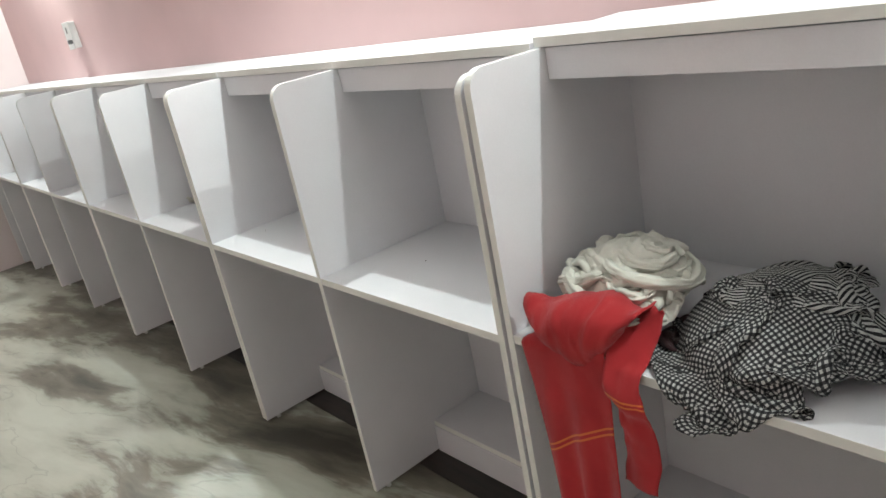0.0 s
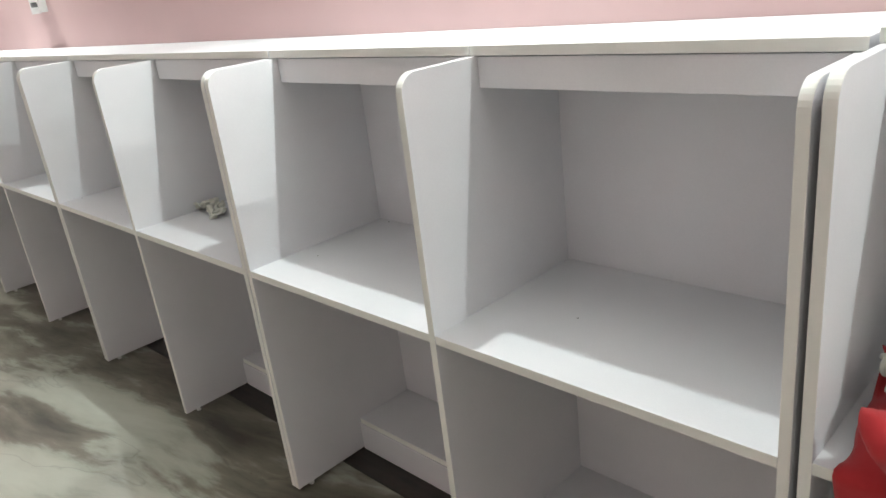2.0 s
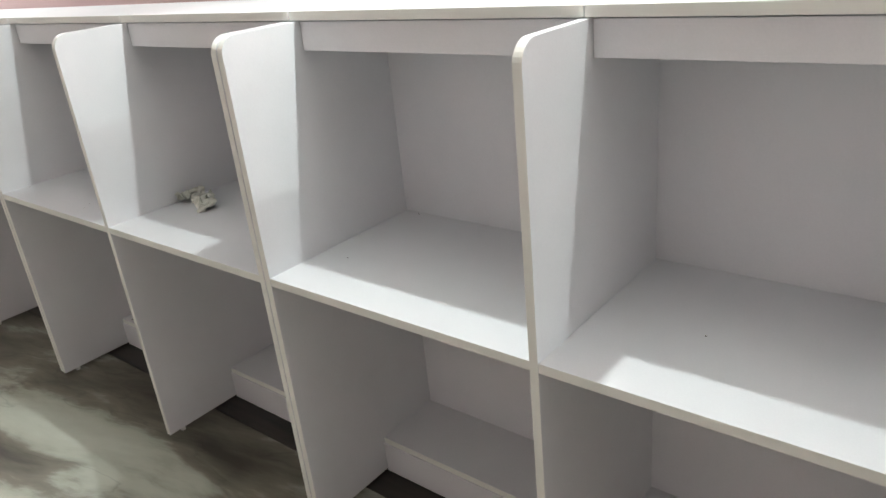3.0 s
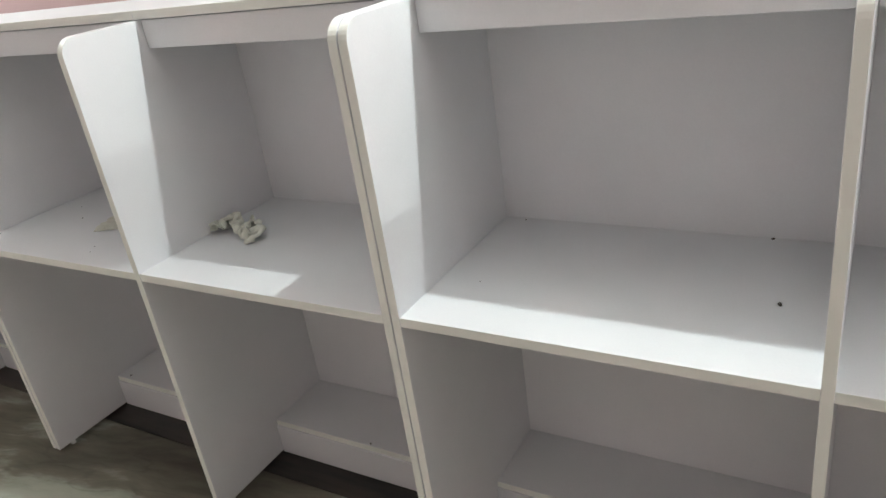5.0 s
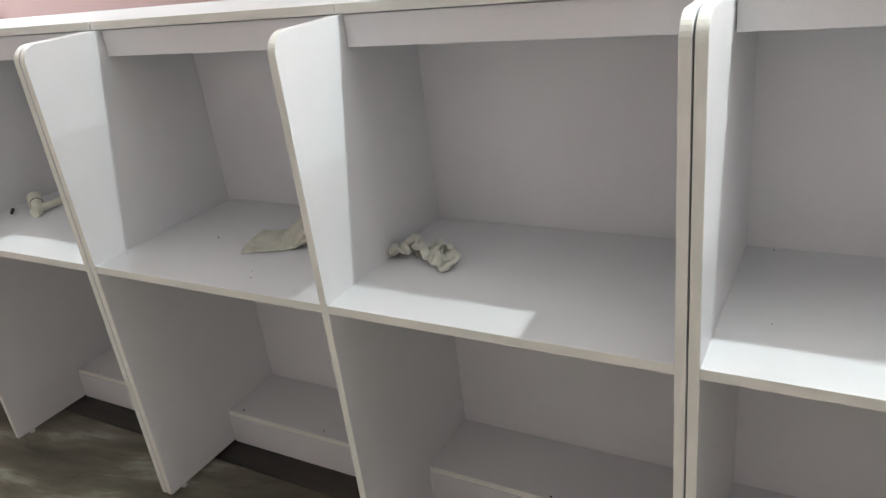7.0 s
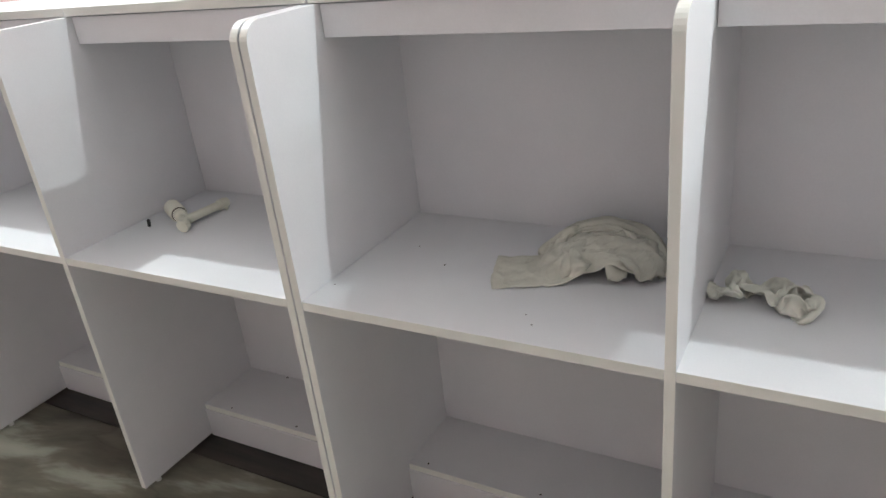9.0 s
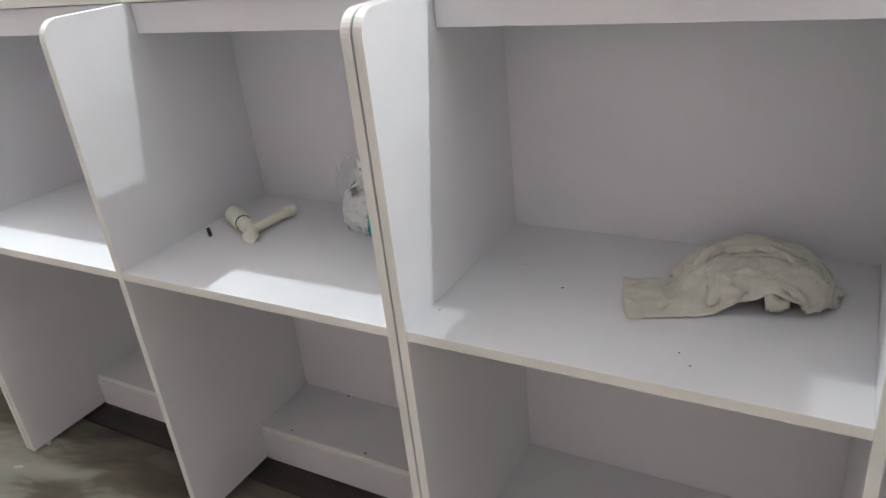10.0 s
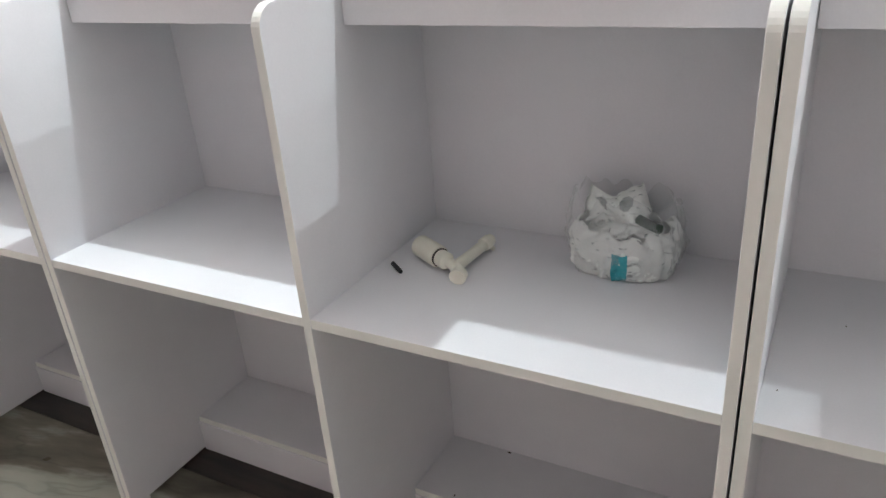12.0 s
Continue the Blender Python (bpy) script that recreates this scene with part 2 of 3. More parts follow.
LAMINATE = laminate_material()
EDGE = textured("cream_edge_band", (0.80, 0.80, 0.755), (0.86, 0.86, 0.815), 6.0, 0.45, 0.03)
PINK = textured("pink_wall_paint", (0.60, 0.415, 0.415), (0.66, 0.465, 0.46), 2.2, 0.75, 0.10, 180.0)
PALE = textured("pale_peach_wall_paint", (0.72, 0.625, 0.62), (0.78, 0.68, 0.675), 2.2, 0.75, 0.10, 180.0)
WHITE = textured("white_ceiling_paint", (0.80, 0.80, 0.79), (0.86, 0.86, 0.85), 2.0, 0.85, 0.10, 160.0)
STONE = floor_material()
BORDER = textured("dark_brown_stone", (0.010, 0.008, 0.007), (0.055, 0.042, 0.033), 3.4, 0.35, 0.05, 200.0, 6.0, (1, 7, 1))
PLASTIC = textured("white_plastic", (0.70, 0.70, 0.68), (0.78, 0.78, 0.76), 20.0, 0.35, 0.02)
PVC = textured("cream_pvc", (0.78, 0.755, 0.64), (0.85, 0.83, 0.72), 22.0, 0.38, 0.04, 300.0)
BLACK = textured("black_plastic", (0.012, 0.012, 0.013), (0.03, 0.03, 0.03), 60.0, 0.45, 0.05)
LEAF = textured("dark_green_film", (0.012, 0.03, 0.018), (0.03, 0.06, 0.035), 30.0, 0.4, 0.05)
GREY = textured("dark_grey_plastic", (0.10, 0.10, 0.10), (0.16, 0.16, 0.16), 30.0, 0.5, 0.03)
PRINT = textured("grey_printed_film", (0.30, 0.32, 0.31), (0.42, 0.44, 0.43), 60.0, 0.35, 0.02)
DIRT = textured("dark_grit", (0.045, 0.038, 0.032), (0.11, 0.09, 0.075), 80.0, 0.9, 0.2)
OFFWHITE = cloth_material("offwhite_cotton", (0.64, 0.625, 0.55), (0.80, 0.785, 0.71), 14.0, (), 22.0, 0.9)
BEIGE = cloth_material("beige_cotton_rag", (0.58, 0.56, 0.48), (0.76, 0.74, 0.655), 14.0, (), 22.0, 1.0)
ORANGE = (0.62, 0.17, 0.035)
RED = cloth_material("red_cotton", (0.34, 0.013, 0.017), (0.47, 0.022, 0.027), 10.0, ((0.468, 0.472, ORANGE), (0.478, 0.482, ORANGE)), 9.0, 0.3)
RED_SLEEVE = cloth_material("red_cotton_sleeve", (0.34, 0.013, 0.017), (0.47, 0.022, 0.027), 10.0, ((0.176, 0.180, ORANGE), (0.185, 0.189, ORANGE)), 9.0, 0.3)
MAROON = cloth_material("dark_maroon_cotton", (0.030, 0.008, 0.010), (0.055, 0.014, 0.016))
CHECK = gingham_material()
WRAP = wrapper_material()
TEAL = textured("teal_print_film", (0.03, 0.30, 0.36), (0.05, 0.38, 0.44), 15.0, 0.3, 0.02)
FILM = film_material()
GLOW = bpy.data.materials.new("lit_bulb")
GLOW.use_nodes = True
GLOW.node_tree.nodes["Principled BSDF"].inputs["Emission Color"].default_value = (1, 0.97, 0.93, 1)
GLOW.node_tree.nodes["Principled BSDF"].inputs["Emission Strength"].default_value = 6.0


# ---- mesh helpers ----
def part(name, bm, mats, parent=None, label="", smooth=False):
    """Links a bmesh as one mesh object, under a thing or a part."""
    me = bpy.data.meshes.new(name)
    bm.to_mesh(me)
    bm.free()
    for m in mats if isinstance(mats, (list, tuple)) else (mats,):
        me.materials.append(m)
    if smooth:
        for p in me.polygons:
            p.use_smooth = True
        me.set_sharp_from_angle(angle=radians(38))
    ob = new(name, me)
    if parent is not None:
        ob.parent = parent
    if label:
        tagged(ob, label)
    return ob


def box(x0, x1, y0, y1, z0, z1, bevel=0.0, bm=None):
    bm = bm or bmesh.new()
    made = bmesh.ops.create_cube(bm, size=1.0, matrix=Matrix.Translation(((x0 + x1) / 2, (y0 + y1) / 2, (z0 + z1) / 2)) @ Matrix.Diagonal((x1 - x0, y1 - y0, z1 - z0, 1)))
    if bevel:
        edges = list({e for v in made["verts"] for e in v.link_edges})
        bmesh.ops.bevel(bm, geom=edges, offset=bevel, segments=2, profile=0.6, affect="EDGES")
    return bm


def banded(bm):
    """Gives the faces that look out of the carrel the edge band's slot."""
    bm.normal_update()
    for f in bm.faces:
        if f.normal.y < -0.7:
            f.material_index = 1
    return bm


def tube(points, radius, sides=12, cap=True, bm=None, squash=1.0):
    """A round bar swept along points; radius is a number or one for each point."""
    bm = bm or bmesh.new()
    pts = [Vector(p) for p in points]
    rs = radius if isinstance(radius, (list, tuple)) else [radius] * len(pts)
    rings, up = [], Vector((0.13, 0.21, 0.97)).normalized()
    for i, p in enumerate(pts):
        way = (pts[min(i + 1, len(pts) - 1)] - pts[max(i - 1, 0)]).normalized()
        side = way.cross(up)
        side = side.normalized() if side.length > 1e-4 else Vector((1, 0, 0))
        top = side.cross(way)
        rings.append([bm.verts.new(p + rs[i] * (math.cos(a) * side + squash * math.sin(a) * top)) for a in (2 * math.pi * k / sides for k in range(sides))])
    for a, b in zip(rings, rings[1:]):
        for k in range(sides):
            bm.faces.new((a[k], a[(k + 1) % sides], b[(k + 1) % sides], b[k]))
    if cap:
        bm.faces.new(list(reversed(rings[0])))
        bm.faces.new(rings[-1])
    return bm


def spline(points, steps=8):
    """Points along a smooth curve through the given ones."""
    p = [Vector(q) for q in points]
    out = []
    for i in range(len(p) - 1):
        a, b, c, d = p[max(i - 1, 0)], p[i], p[i + 1], p[min(i + 2, len(p) - 1)]
        for k in range(steps):
            t = k / steps
            out.append(0.5 * (2 * b + (c - a) * t + (2 * a - 5 * b + 4 * c - d) * t * t + (3 * b - a - 3 * c + d) * t ** 3))
    return out + [p[-1]]


# ---- cloth: a sheet of linked points that falls, folds and comes to rest ----
def settle(P, step, collide, steps=160, rounds=7, gravity=0.00035, stiff=0.25, damp=0.93, held=None):
    """Lets a grid of points P (n, m, 3), spaced by step, come to rest under its weight. held: a mask of points that stay."""
    V, rest = np.zeros_like(P), P.copy()
    links = []
    for axis in (0, 1):
        for gap, w in ((1, 1.0), (2, stiff), (4, stiff * 0.5)):
            links.append((axis, gap, gap * step, w))
    for _ in range(steps):
        V *= damp
        V[..., 2] -= gravity
        before = P.copy()
        P = P + V
        for _ in range(rounds):
            for axis, gap, length, w in links:
                for start in range(0, 2 * gap, gap):
                    n = P.shape[axis]
                    first = np.array([i for i in range(n - gap) if (i // gap) % 2 == (start // gap)])
                    if not len(first):
                        continue
                    a = P[first] if axis == 0 else P[:, first]
                    b = P[first + gap] if axis == 0 else P[:, first + gap]
                    d = b - a
                    far = np.sqrt((d * d).sum(-1, keepdims=True)) + 1e-9
                    push = d * (0.5 * w * (far - length) / far)
                    if axis == 0:
                        P[first] += push
                        P[first + gap] -= push
                    else:
                        P[:, first] += push
                        P[:, first + gap] -= push
            for gap in (1,):
                d = P[1:, 1:] - P[:-1, :-1]
                far = np.sqrt((d * d).sum(-1, keepdims=True)) + 1e-9
                push = d * (0.12 * (far - 1.414 * step) / far)
                P[:-1, :-1] += push
                P[1:, 1:] -= push
            P = collide(P)
            if held is not None:
                P[held] = rest[held]
        V = np.clip(P - before, -0.02, 0.02)
    return P


def cloth_mesh(name, P, step, mats, parent=None, label="", turn=0.0, start=(0.0, 0.0), thick=0.0016):
    """The sheet as a mesh with its own length and width, in metres, as coordinates."""
    n, m = P.shape[:2]
    me = bpy.data.meshes.new(name)
    i, j = np.meshgrid(np.arange(n - 1), np.arange(m - 1), indexing="ij")
    k = (i * m + j).ravel()
    faces = np.stack([k, k + m, k + m + 1, k + 1], -1)
    me.from_pydata(P.reshape(-1, 3).tolist(), [], faces.tolist())
    layer = me.uv_layers.new(name="UVMap")
    c, s = math.cos(turn), math.sin(turn)
    u, v = np.meshgrid(np.arange(n) * step, np.arange(m) * step, indexing="ij")
    uv = np.stack([start[0] + c * u - s * v, start[1] + s * u + c * v], -1).reshape(-1, 2)
    layer.data.foreach_set("uv", uv[faces.ravel()].ravel())
    for mt in mats if isinstance(mats, (list, tuple)) else (mats,):
        me.materials.append(mt)
    me.polygons.foreach_set("use_smooth", [True] * len(me.polygons))
    ob = new(name, me)
    so = ob.modifiers.new("thickness", "SOLIDIFY")
    so.thickness, so.offset = thick, 0.0
    if parent is not None:
        ob.parent = parent
    if label:
        tagged(ob, label)
    return ob


def smoothed(P, rounds=2):
    for _ in range(rounds):
        Q = P.copy()
        Q[1:-1, 1:-1] = 0.5 * P[1:-1, 1:-1] + 0.125 * (P[:-2, 1:-1] + P[2:, 1:-1] + P[1:-1, :-2] + P[1:-1, 2:])
        P = Q
    return P


def wrinkled(P, amp, scale, seed, along=1.0):
    """Adds creases and puckers across the face of a sheet; along under 1 draws them out into long folds."""
    P = smoothed(P)
    du, dv = np.gradient(P, axis=0), np.gradient(P, axis=1)
    N = np.cross(du, dv)
    N /= np.sqrt((N * N).sum(-1, keepdims=True)) + 1e-9
    n, m = P.shape[:2]
    k = np.zeros((n, m, 1))
    for i in range(n):
        for j in range(m):
            q = Vector((i * scale, j * scale * along, seed))
            q = q + 1.1 * noise.noise_vector(q * 0.45)
            k[i, j, 0] = min(1.0, abs(noise.noise(q)) * 5.0) ** 0.7 + 0.6 * min(1.0, abs(noise.noise(q * 2.1 + Vector((7, 3, 1)))) * 4.5) ** 0.8 - 1.1
    return P + N * (k * amp)


def wander(n, m, scale, seed):
    """Smooth noise over a grid, three values a point."""
    out = np.zeros((n, m, 3))
    for i in range(n):
        for j in range(m):
            out[i, j] = noise.noise_vector(Vector((i * scale, j * scale, seed)))
    return out


def heap(centre, size, sheet, step, seed, wall=None, lift=0.03, steps=150, floor=DESK_Z, under=None, rough=0.05, gravity=0.00035, stiff=0.25):
    """A sheet crumpled into an oval of the given half sizes. under(x, y) gives the height of what it lies on."""
    n, m = int(sheet[0] / step), int(sheet[1] / step)
    u, v = np.meshgrid(np.linspace(-1, 1, n), np.linspace(-1, 1, m), indexing="ij")
    w = wander(n, m, 5.0 / n, seed) + 0.5 * wander(n, m, 11.0 / n, seed + 9)
    P = np.stack([centre[0] + u * size[0] * 0.85, centre[1] + v * size[1] * 0.85, np.full_like(u, floor + lift)], -1)
    P += w * np.array([rough * 0.7, rough * 0.7, rough])

    def collide(P):
        dx, dy = (P[..., 0] - centre[0]) / size[0], (P[..., 1] - centre[1]) / size[1]
        r = np.sqrt(dx * dx + dy * dy)
        k = np.where(r > 1, 1 / np.maximum(r, 1e-6), 1.0)
        k = 1 - 0.5 * (1 - k)
        P[..., 0], P[..., 1] = centre[0] + (P[..., 0] - centre[0]) * k, centre[1] + (P[..., 1] - centre[1]) * k
        base = floor + 0.003 if under is None else np.maximum(floor + 0.003, under(P[..., 0], P[..., 1]))
        P[..., 2] = np.maximum(P[..., 2], base)
        if wall is not None:
            P = wall(P)
        return P

    return settle(P, step, collide, steps=steps, gravity=gravity, stiff=stiff)


def height_of(P, cell=0.012, floor=DESK_Z):
    """A function that gives the height of a heap above a place, from its points."""
    x0, y0 = P[..., 0].min(), P[..., 1].min()
    i, j = ((P[..., 0] - x0) / cell).astype(int).ravel(), ((P[..., 1] - y0) / cell).astype(int).ravel()
    H = np.full((i.max() + 1, j.max() + 1), floor)
    np.maximum.at(H, (i, j), P[..., 2].ravel())
    for _ in range(2):
        G = H.copy()
        G[1:-1, 1:-1] = (H[1:-1, 1:-1] + H[:-2, 1:-1] + H[2:, 1:-1] + H[1:-1, :-2] + H[1:-1, 2:]) / 5
        H = np.maximum(G, H * 0.6 + G * 0.4)

    def at(x, y):
        a, b = np.floor((x - x0) / cell).astype(int), np.floor((y - y0) / cell).astype(int)
        ok = (a >= 0) & (b >= 0) & (a < H.shape[0]) & (b < H.shape[1])
        return np.where(ok, H[a.clip(0, H.shape[0] - 1), b.clip(0, H.shape[1] - 1)] + 0.004, floor)

    return at


def roll(name, points, radius, seed, mat, parent, steps=9, flat=0.75, sides=26):
    """A loose tube-like fold of cloth along a curve, creased along its length, thin at both ends."""
    path = spline(points, steps)
    n = len(path)
    P = np.zeros((n, sides + 1, 3))
    for i, p in enumerate(path):
        way = (path[min(i + 1, n - 1)] - path[max(i - 1, 0)]).normalized()
        side = way.cross(Vector((0, 0, 1))).normalized()
        top = side.cross(way)
        t = i / (n - 1)
        wide = radius * (0.35 + 0.65 * math.sin(math.pi * t) ** 0.6) * (1 + 0.35 * noise.noise(Vector((t * 7, seed, 4))))
        for k in range(sides + 1):
            a = 2 * math.pi * (k % sides) / sides
            q = Vector((math.cos(a) * 1.3 + seed, math.sin(a) * 1.3, t * 3.2 + 0.5 * a * (1 if k < sides else 1)))
            fold = 1 + 0.55 * (min(1.0, abs(noise.noise(q)) * 4.0) - 0.6) + 0.2 * noise.noise(Vector((math.cos(a) * 3, math.sin(a) * 3, t * 9 + seed)))
            P[i, k] = p + wide * fold * (math.cos(a) * side + flat * math.sin(a) * top)
        P[i, sides] = P[i, 0]
    return cloth_mesh(name, P, 0.006, mat, parent)


# ---- room ----
def slab(name, x0, x1, y0, y1, z0, z1, mat, label, category):
    return tagged(part(name, box(x0, x1, y0, y1, z0, z1), mat), label, category, kind="structure")


W = 0.12
slab("floor", END_X - W, FAR_X + W, OPP_Y - W, WALL_Y + W, -0.10, 0.0, STONE, "polished stone-look tile floor with brown and grey streaks and painted shade before the carrels", "floor")
slab("floor_border", END_X, FAR_X, 0.180, WALL_Y, 0.0, 0.004, BORDER, "dark brown stone border strip along the wall", "floor border")
slab("wall_north", END_X - W, FAR_X + W, WALL_Y, WALL_Y + W, 0.0, CEIL_Z, PINK, "plain pink painted plaster wall behind the carrels", "wall")
slab("wall_west", END_X - W, END_X, OPP_Y, WALL_Y, 0.0, CEIL_Z, PALE, "pale peach painted end wall", "wall")
slab("wall_east", FAR_X, FAR_X + W, OPP_Y, WALL_Y, 0.0, CEIL_Z, PALE, "pale painted end wall", "wall")
slab("wall_south", END_X - W, FAR_X + W, OPP_Y - W, OPP_Y, 0.0, CEIL_Z, PALE, "pale painted wall facing the carrels", "wall")
slab("ceiling", END_X - W, FAR_X + W, OPP_Y - W, WALL_Y + W, CEIL_Z, CEIL_Z + 0.1, WHITE, "plain white painted ceiling", "ceiling")


def wall_bulb(x, y, out):
    """A lit bulb in a plastic holder on the wall; out is the way it faces (-1 or 1 in y)."""
    root = tagged(new("wall_lamp"), "lit round bulb in a white holder on the wall", "lamp", "wall bulbs")
    root.location = (x, y, BULB_Z + 0.085)
    part("backplate", box(-0.045, 0.045, min(0, 0.02 * out), max(0, 0.02 * out), -0.045, 0.045, 0.006), PLASTIC, root)
    part("holder", tube([(0, 0.018 * out, 0), (0, 0.060 * out, 0), (0, 0.085 * out, 0)], [0.026, 0.026, 0.020], 20), PLASTIC, root, smooth=True)
    prof = [(0.080, 0.018), (0.088, 0.026), (0.100, 0.030), (0.114, 0.029), (0.124, 0.022), (0.130, 0.010)]
    part("bulb", tube([(0, d * out, 0) for d, _ in prof], [r for _, r in prof], 20), GLOW, root, smooth=True)
    return root


for bx in BULBS:
    wall_bulb(bx, WALL_Y, -1)


# ---- carrels ----
def panel(x0):
    """One upright board: rounded at the top front corner, open notch behind the front foot."""
    r, pts = 0.040, [(0.0, 0.012), (0.482, 0.012), (0.482, 1.290)]
    pts += [(r - r * math.sin(a), 1.290 - r + r * math.cos(a)) for a in (math.pi / 2 * k / 8 for k in range(9))]
    bm = bmesh.new()
    a = [bm.verts.new((x0, y, z)) for y, z in pts]
    b = [bm.verts.new((x0 + T, y, z)) for y, z in pts]
    bm.faces.new(a)
    bm.faces.new(list(reversed(b)))
    n = len(pts)
    for k in range(n):
        bm.faces.new((a[k], b[k], b[(k + 1) % n], a[(k + 1) % n]))
    bmesh.ops.recalc_face_normals(bm, faces=bm.faces)
    flat = [e for e in bm.edges if abs(e.verts[0].co.x - e.verts[1].co.x) < 1e-6]
    bmesh.ops.bevel(bm, geom=flat, offset=0.0015, segments=2, profile=0.6, affect="EDGES")
    bm.normal_update()
    for f in bm.faces:
        if f.normal.y < -0.35 or (f.normal.z > 0.35 and f.calc_center_median().y < 0.2):
            f.material_index = 1
    return bm


def carrel(lift=0.0, seats=(CELL, CELL)):
    root = tagged(new("study_carrel"), "white laminate double study carrel standing against the pink wall", "study carrel", "row of carrels")
    both = (LAMINATE, EDGE)
    a, b = seats
    for name, x0 in (("side_panel", 0.0), ("middle_panel", T + a), ("side_panel", 2 * T + a + b)):
        p = part(name, panel(x0), both, root)
        for y in (0.052, 0.440):
            part("foot", tube([(x0 + T / 2, y, -lift), (x0 + T / 2, y, 0.004), (x0 + T / 2, y, 0.012)], [0.0085, 0.0085, 0.006], 12), PLASTIC, p)
    for x0, x1, left, right in ((T, T + a, 0.0, 1.5 * T + a - 0.0004), (2 * T + a, 2 * T + a + b, 1.5 * T + a + 0.0004, 3 * T + a + b)):
        part("desktop", banded(box(x0, x1, 0.001, 0.482, DESK_Z - 0.020, DESK_Z, 0.0012)), both, root)
        part("front_rail", box(x0 + 0.0016, x1, 0.213, 0.231, 1.226, 1.2884, 0.001), LAMINATE, root)
        part("foot_shelf", banded(box(x0, x1, 0.270, 0.482, 0.103, 0.121, 0.001)), both, root)
        part("shelf_riser", box(x0, x1, 0.2655, 0.284, 0.006, 0.103, 0.001), LAMINATE, root)
        part("back_panel", box(x0 - T / 2, x1 + T / 2, 0.482, 0.491, 0.012, 1.290, 0.0006), LAMINATE, root)
        part("top_board", banded(box(left, right, 0.203, 0.498, 1.2915, 1.3115, 0.0014)), both, root)
    return root


raised = carrel(0.011)
raised.location = (-0.077, 0.0, 0.011)
second = carrel()
second.location = (-0.088 - UNIT, 0, 0)
third = carrel(0.0, (CELL + 0.010, CELL - 0.010))
third.location = (-1.545 - UNIT, 0, 0)
copy_thing(second, pose(-3.003 - UNIT, 0, 0))
NARROW = 0.335
end_unit = carrel(0.0, (NARROW, CELL))
end_unit.location = (-4.461 - NARROW - CELL - 3 * T, 0, 0)
tagged(end_unit, "white laminate carrel with one narrow seat beside the end wall")


# ---- wall socket ----
def wall_socket(x, z):
    root = tagged(new("wall_socket"), "white plastic wall socket box with a plug in it", "socket")
    root.location = (x, WALL_Y, z)
    part("box_body", box(-0.060, 0.060, -0.034, 0.0, -0.075, 0.075, 0.005), PLASTIC, root)
    part("faceplate", box(-0.064, 0.064, -0.042, -0.034, -0.079, 0.079, 0.003), PLASTIC, root)
    part("switch_rocker", box(-0.005, 0.004, -0.045, -0.042, 0.015, 0.050, 0.001), GREY, root, "grey switch slot")
    part("plug", box(0.030, 0.056, -0.068, -0.042, -0.048, -0.024, 0.005), GREY, root, "dark plug")
    return root


wall_socket(-3.99, 1.565)


# ---- first seat: clothes left on the desk ----
TOP = DESK_Z + 0.011
XL = -0.077 + T + 0.003


def lump(cx, cy, rx, ry, h):
    return lambda x, y: TOP + h * np.sqrt(np.clip(1 - ((x - cx) / rx) ** 2 - ((y - cy) / ry) ** 2, 0, 1))


def bounded(P, back=0.470, left=XL):
    """Keeps a cloth inside the seat: off the back board, and right of the side board while above the desk."""
    P[..., 1] = np.minimum(P[..., 1], back)
    P[..., 0] = np.where(P[..., 1] > -0.004, np.maximum(P[..., 0], left), P[..., 0])
    return P


def over_edge(bundle, back=0.470):
    """Lies on the desk and what is on it, and hangs down in front of the desk's edge."""
    def collide(P):
        x, y, z = P[..., 0], P[..., 1], P[..., 2]
        ground = np.maximum(TOP + 0.003, bundle(x, y))
        inside = (y > -0.004) & (z < ground)
        near_front = inside & (y < 0.012) & (z < TOP - 0.012)
        y[near_front] = -0.005
        rest = inside & ~near_front
        z[rest] = ground[rest]
        return bounded(P, back)
    return collide


shirt = tagged(new("red_shirt"), "red cotton shirt with orange stripes hanging over the desk edge", "shirt")
bundle = lump(0.12, 0.13, 0.17, 0.15, 0.085)


def hanging(x0, width, y0, length, step, seed, fan=0.0, base=bundle, z0=0.10, steps=150):
    n, m = int(width / step), int(length / step)
    u, v = np.meshgrid(np.arange(n) * step, np.arange(m) * step, indexing="ij")
    P = np.stack([x0 + u * (1 + fan * v), y0 - v, np.full_like(u, TOP + z0)], -1)
    P += 0.014 * wander(n, m, 7.0 / n, seed) + 0.006 * wander(n, m, 16.0 / n, seed + 3)
    return settle(P, step, over_edge(base), steps=steps, held=(v < 1.5 * step))


def gathered(P, middle, narrow, lean, ripple, short=1.0):
    """Draws the hanging part of a cloth together towards its end, leaning along the desk and rippled in depth."""
    Q = P.copy()
    Q[..., 2] = np.where(P[..., 2] < TOP, TOP - short * (TOP - P[..., 2]), P[..., 2])
    d = np.clip(TOP - P[..., 2], 0.0, 0.6)
    off = P[..., 0] - middle
    Q[..., 0] = middle + off * (1 - narrow * d) + lean * d
    Q[..., 1] = np.minimum(P[..., 1], -0.006) * (d > 0) + P[..., 1] * (d <= 0) - ripple * d * (1 + np.sin(off * 70 + 5 * d))
    return Q


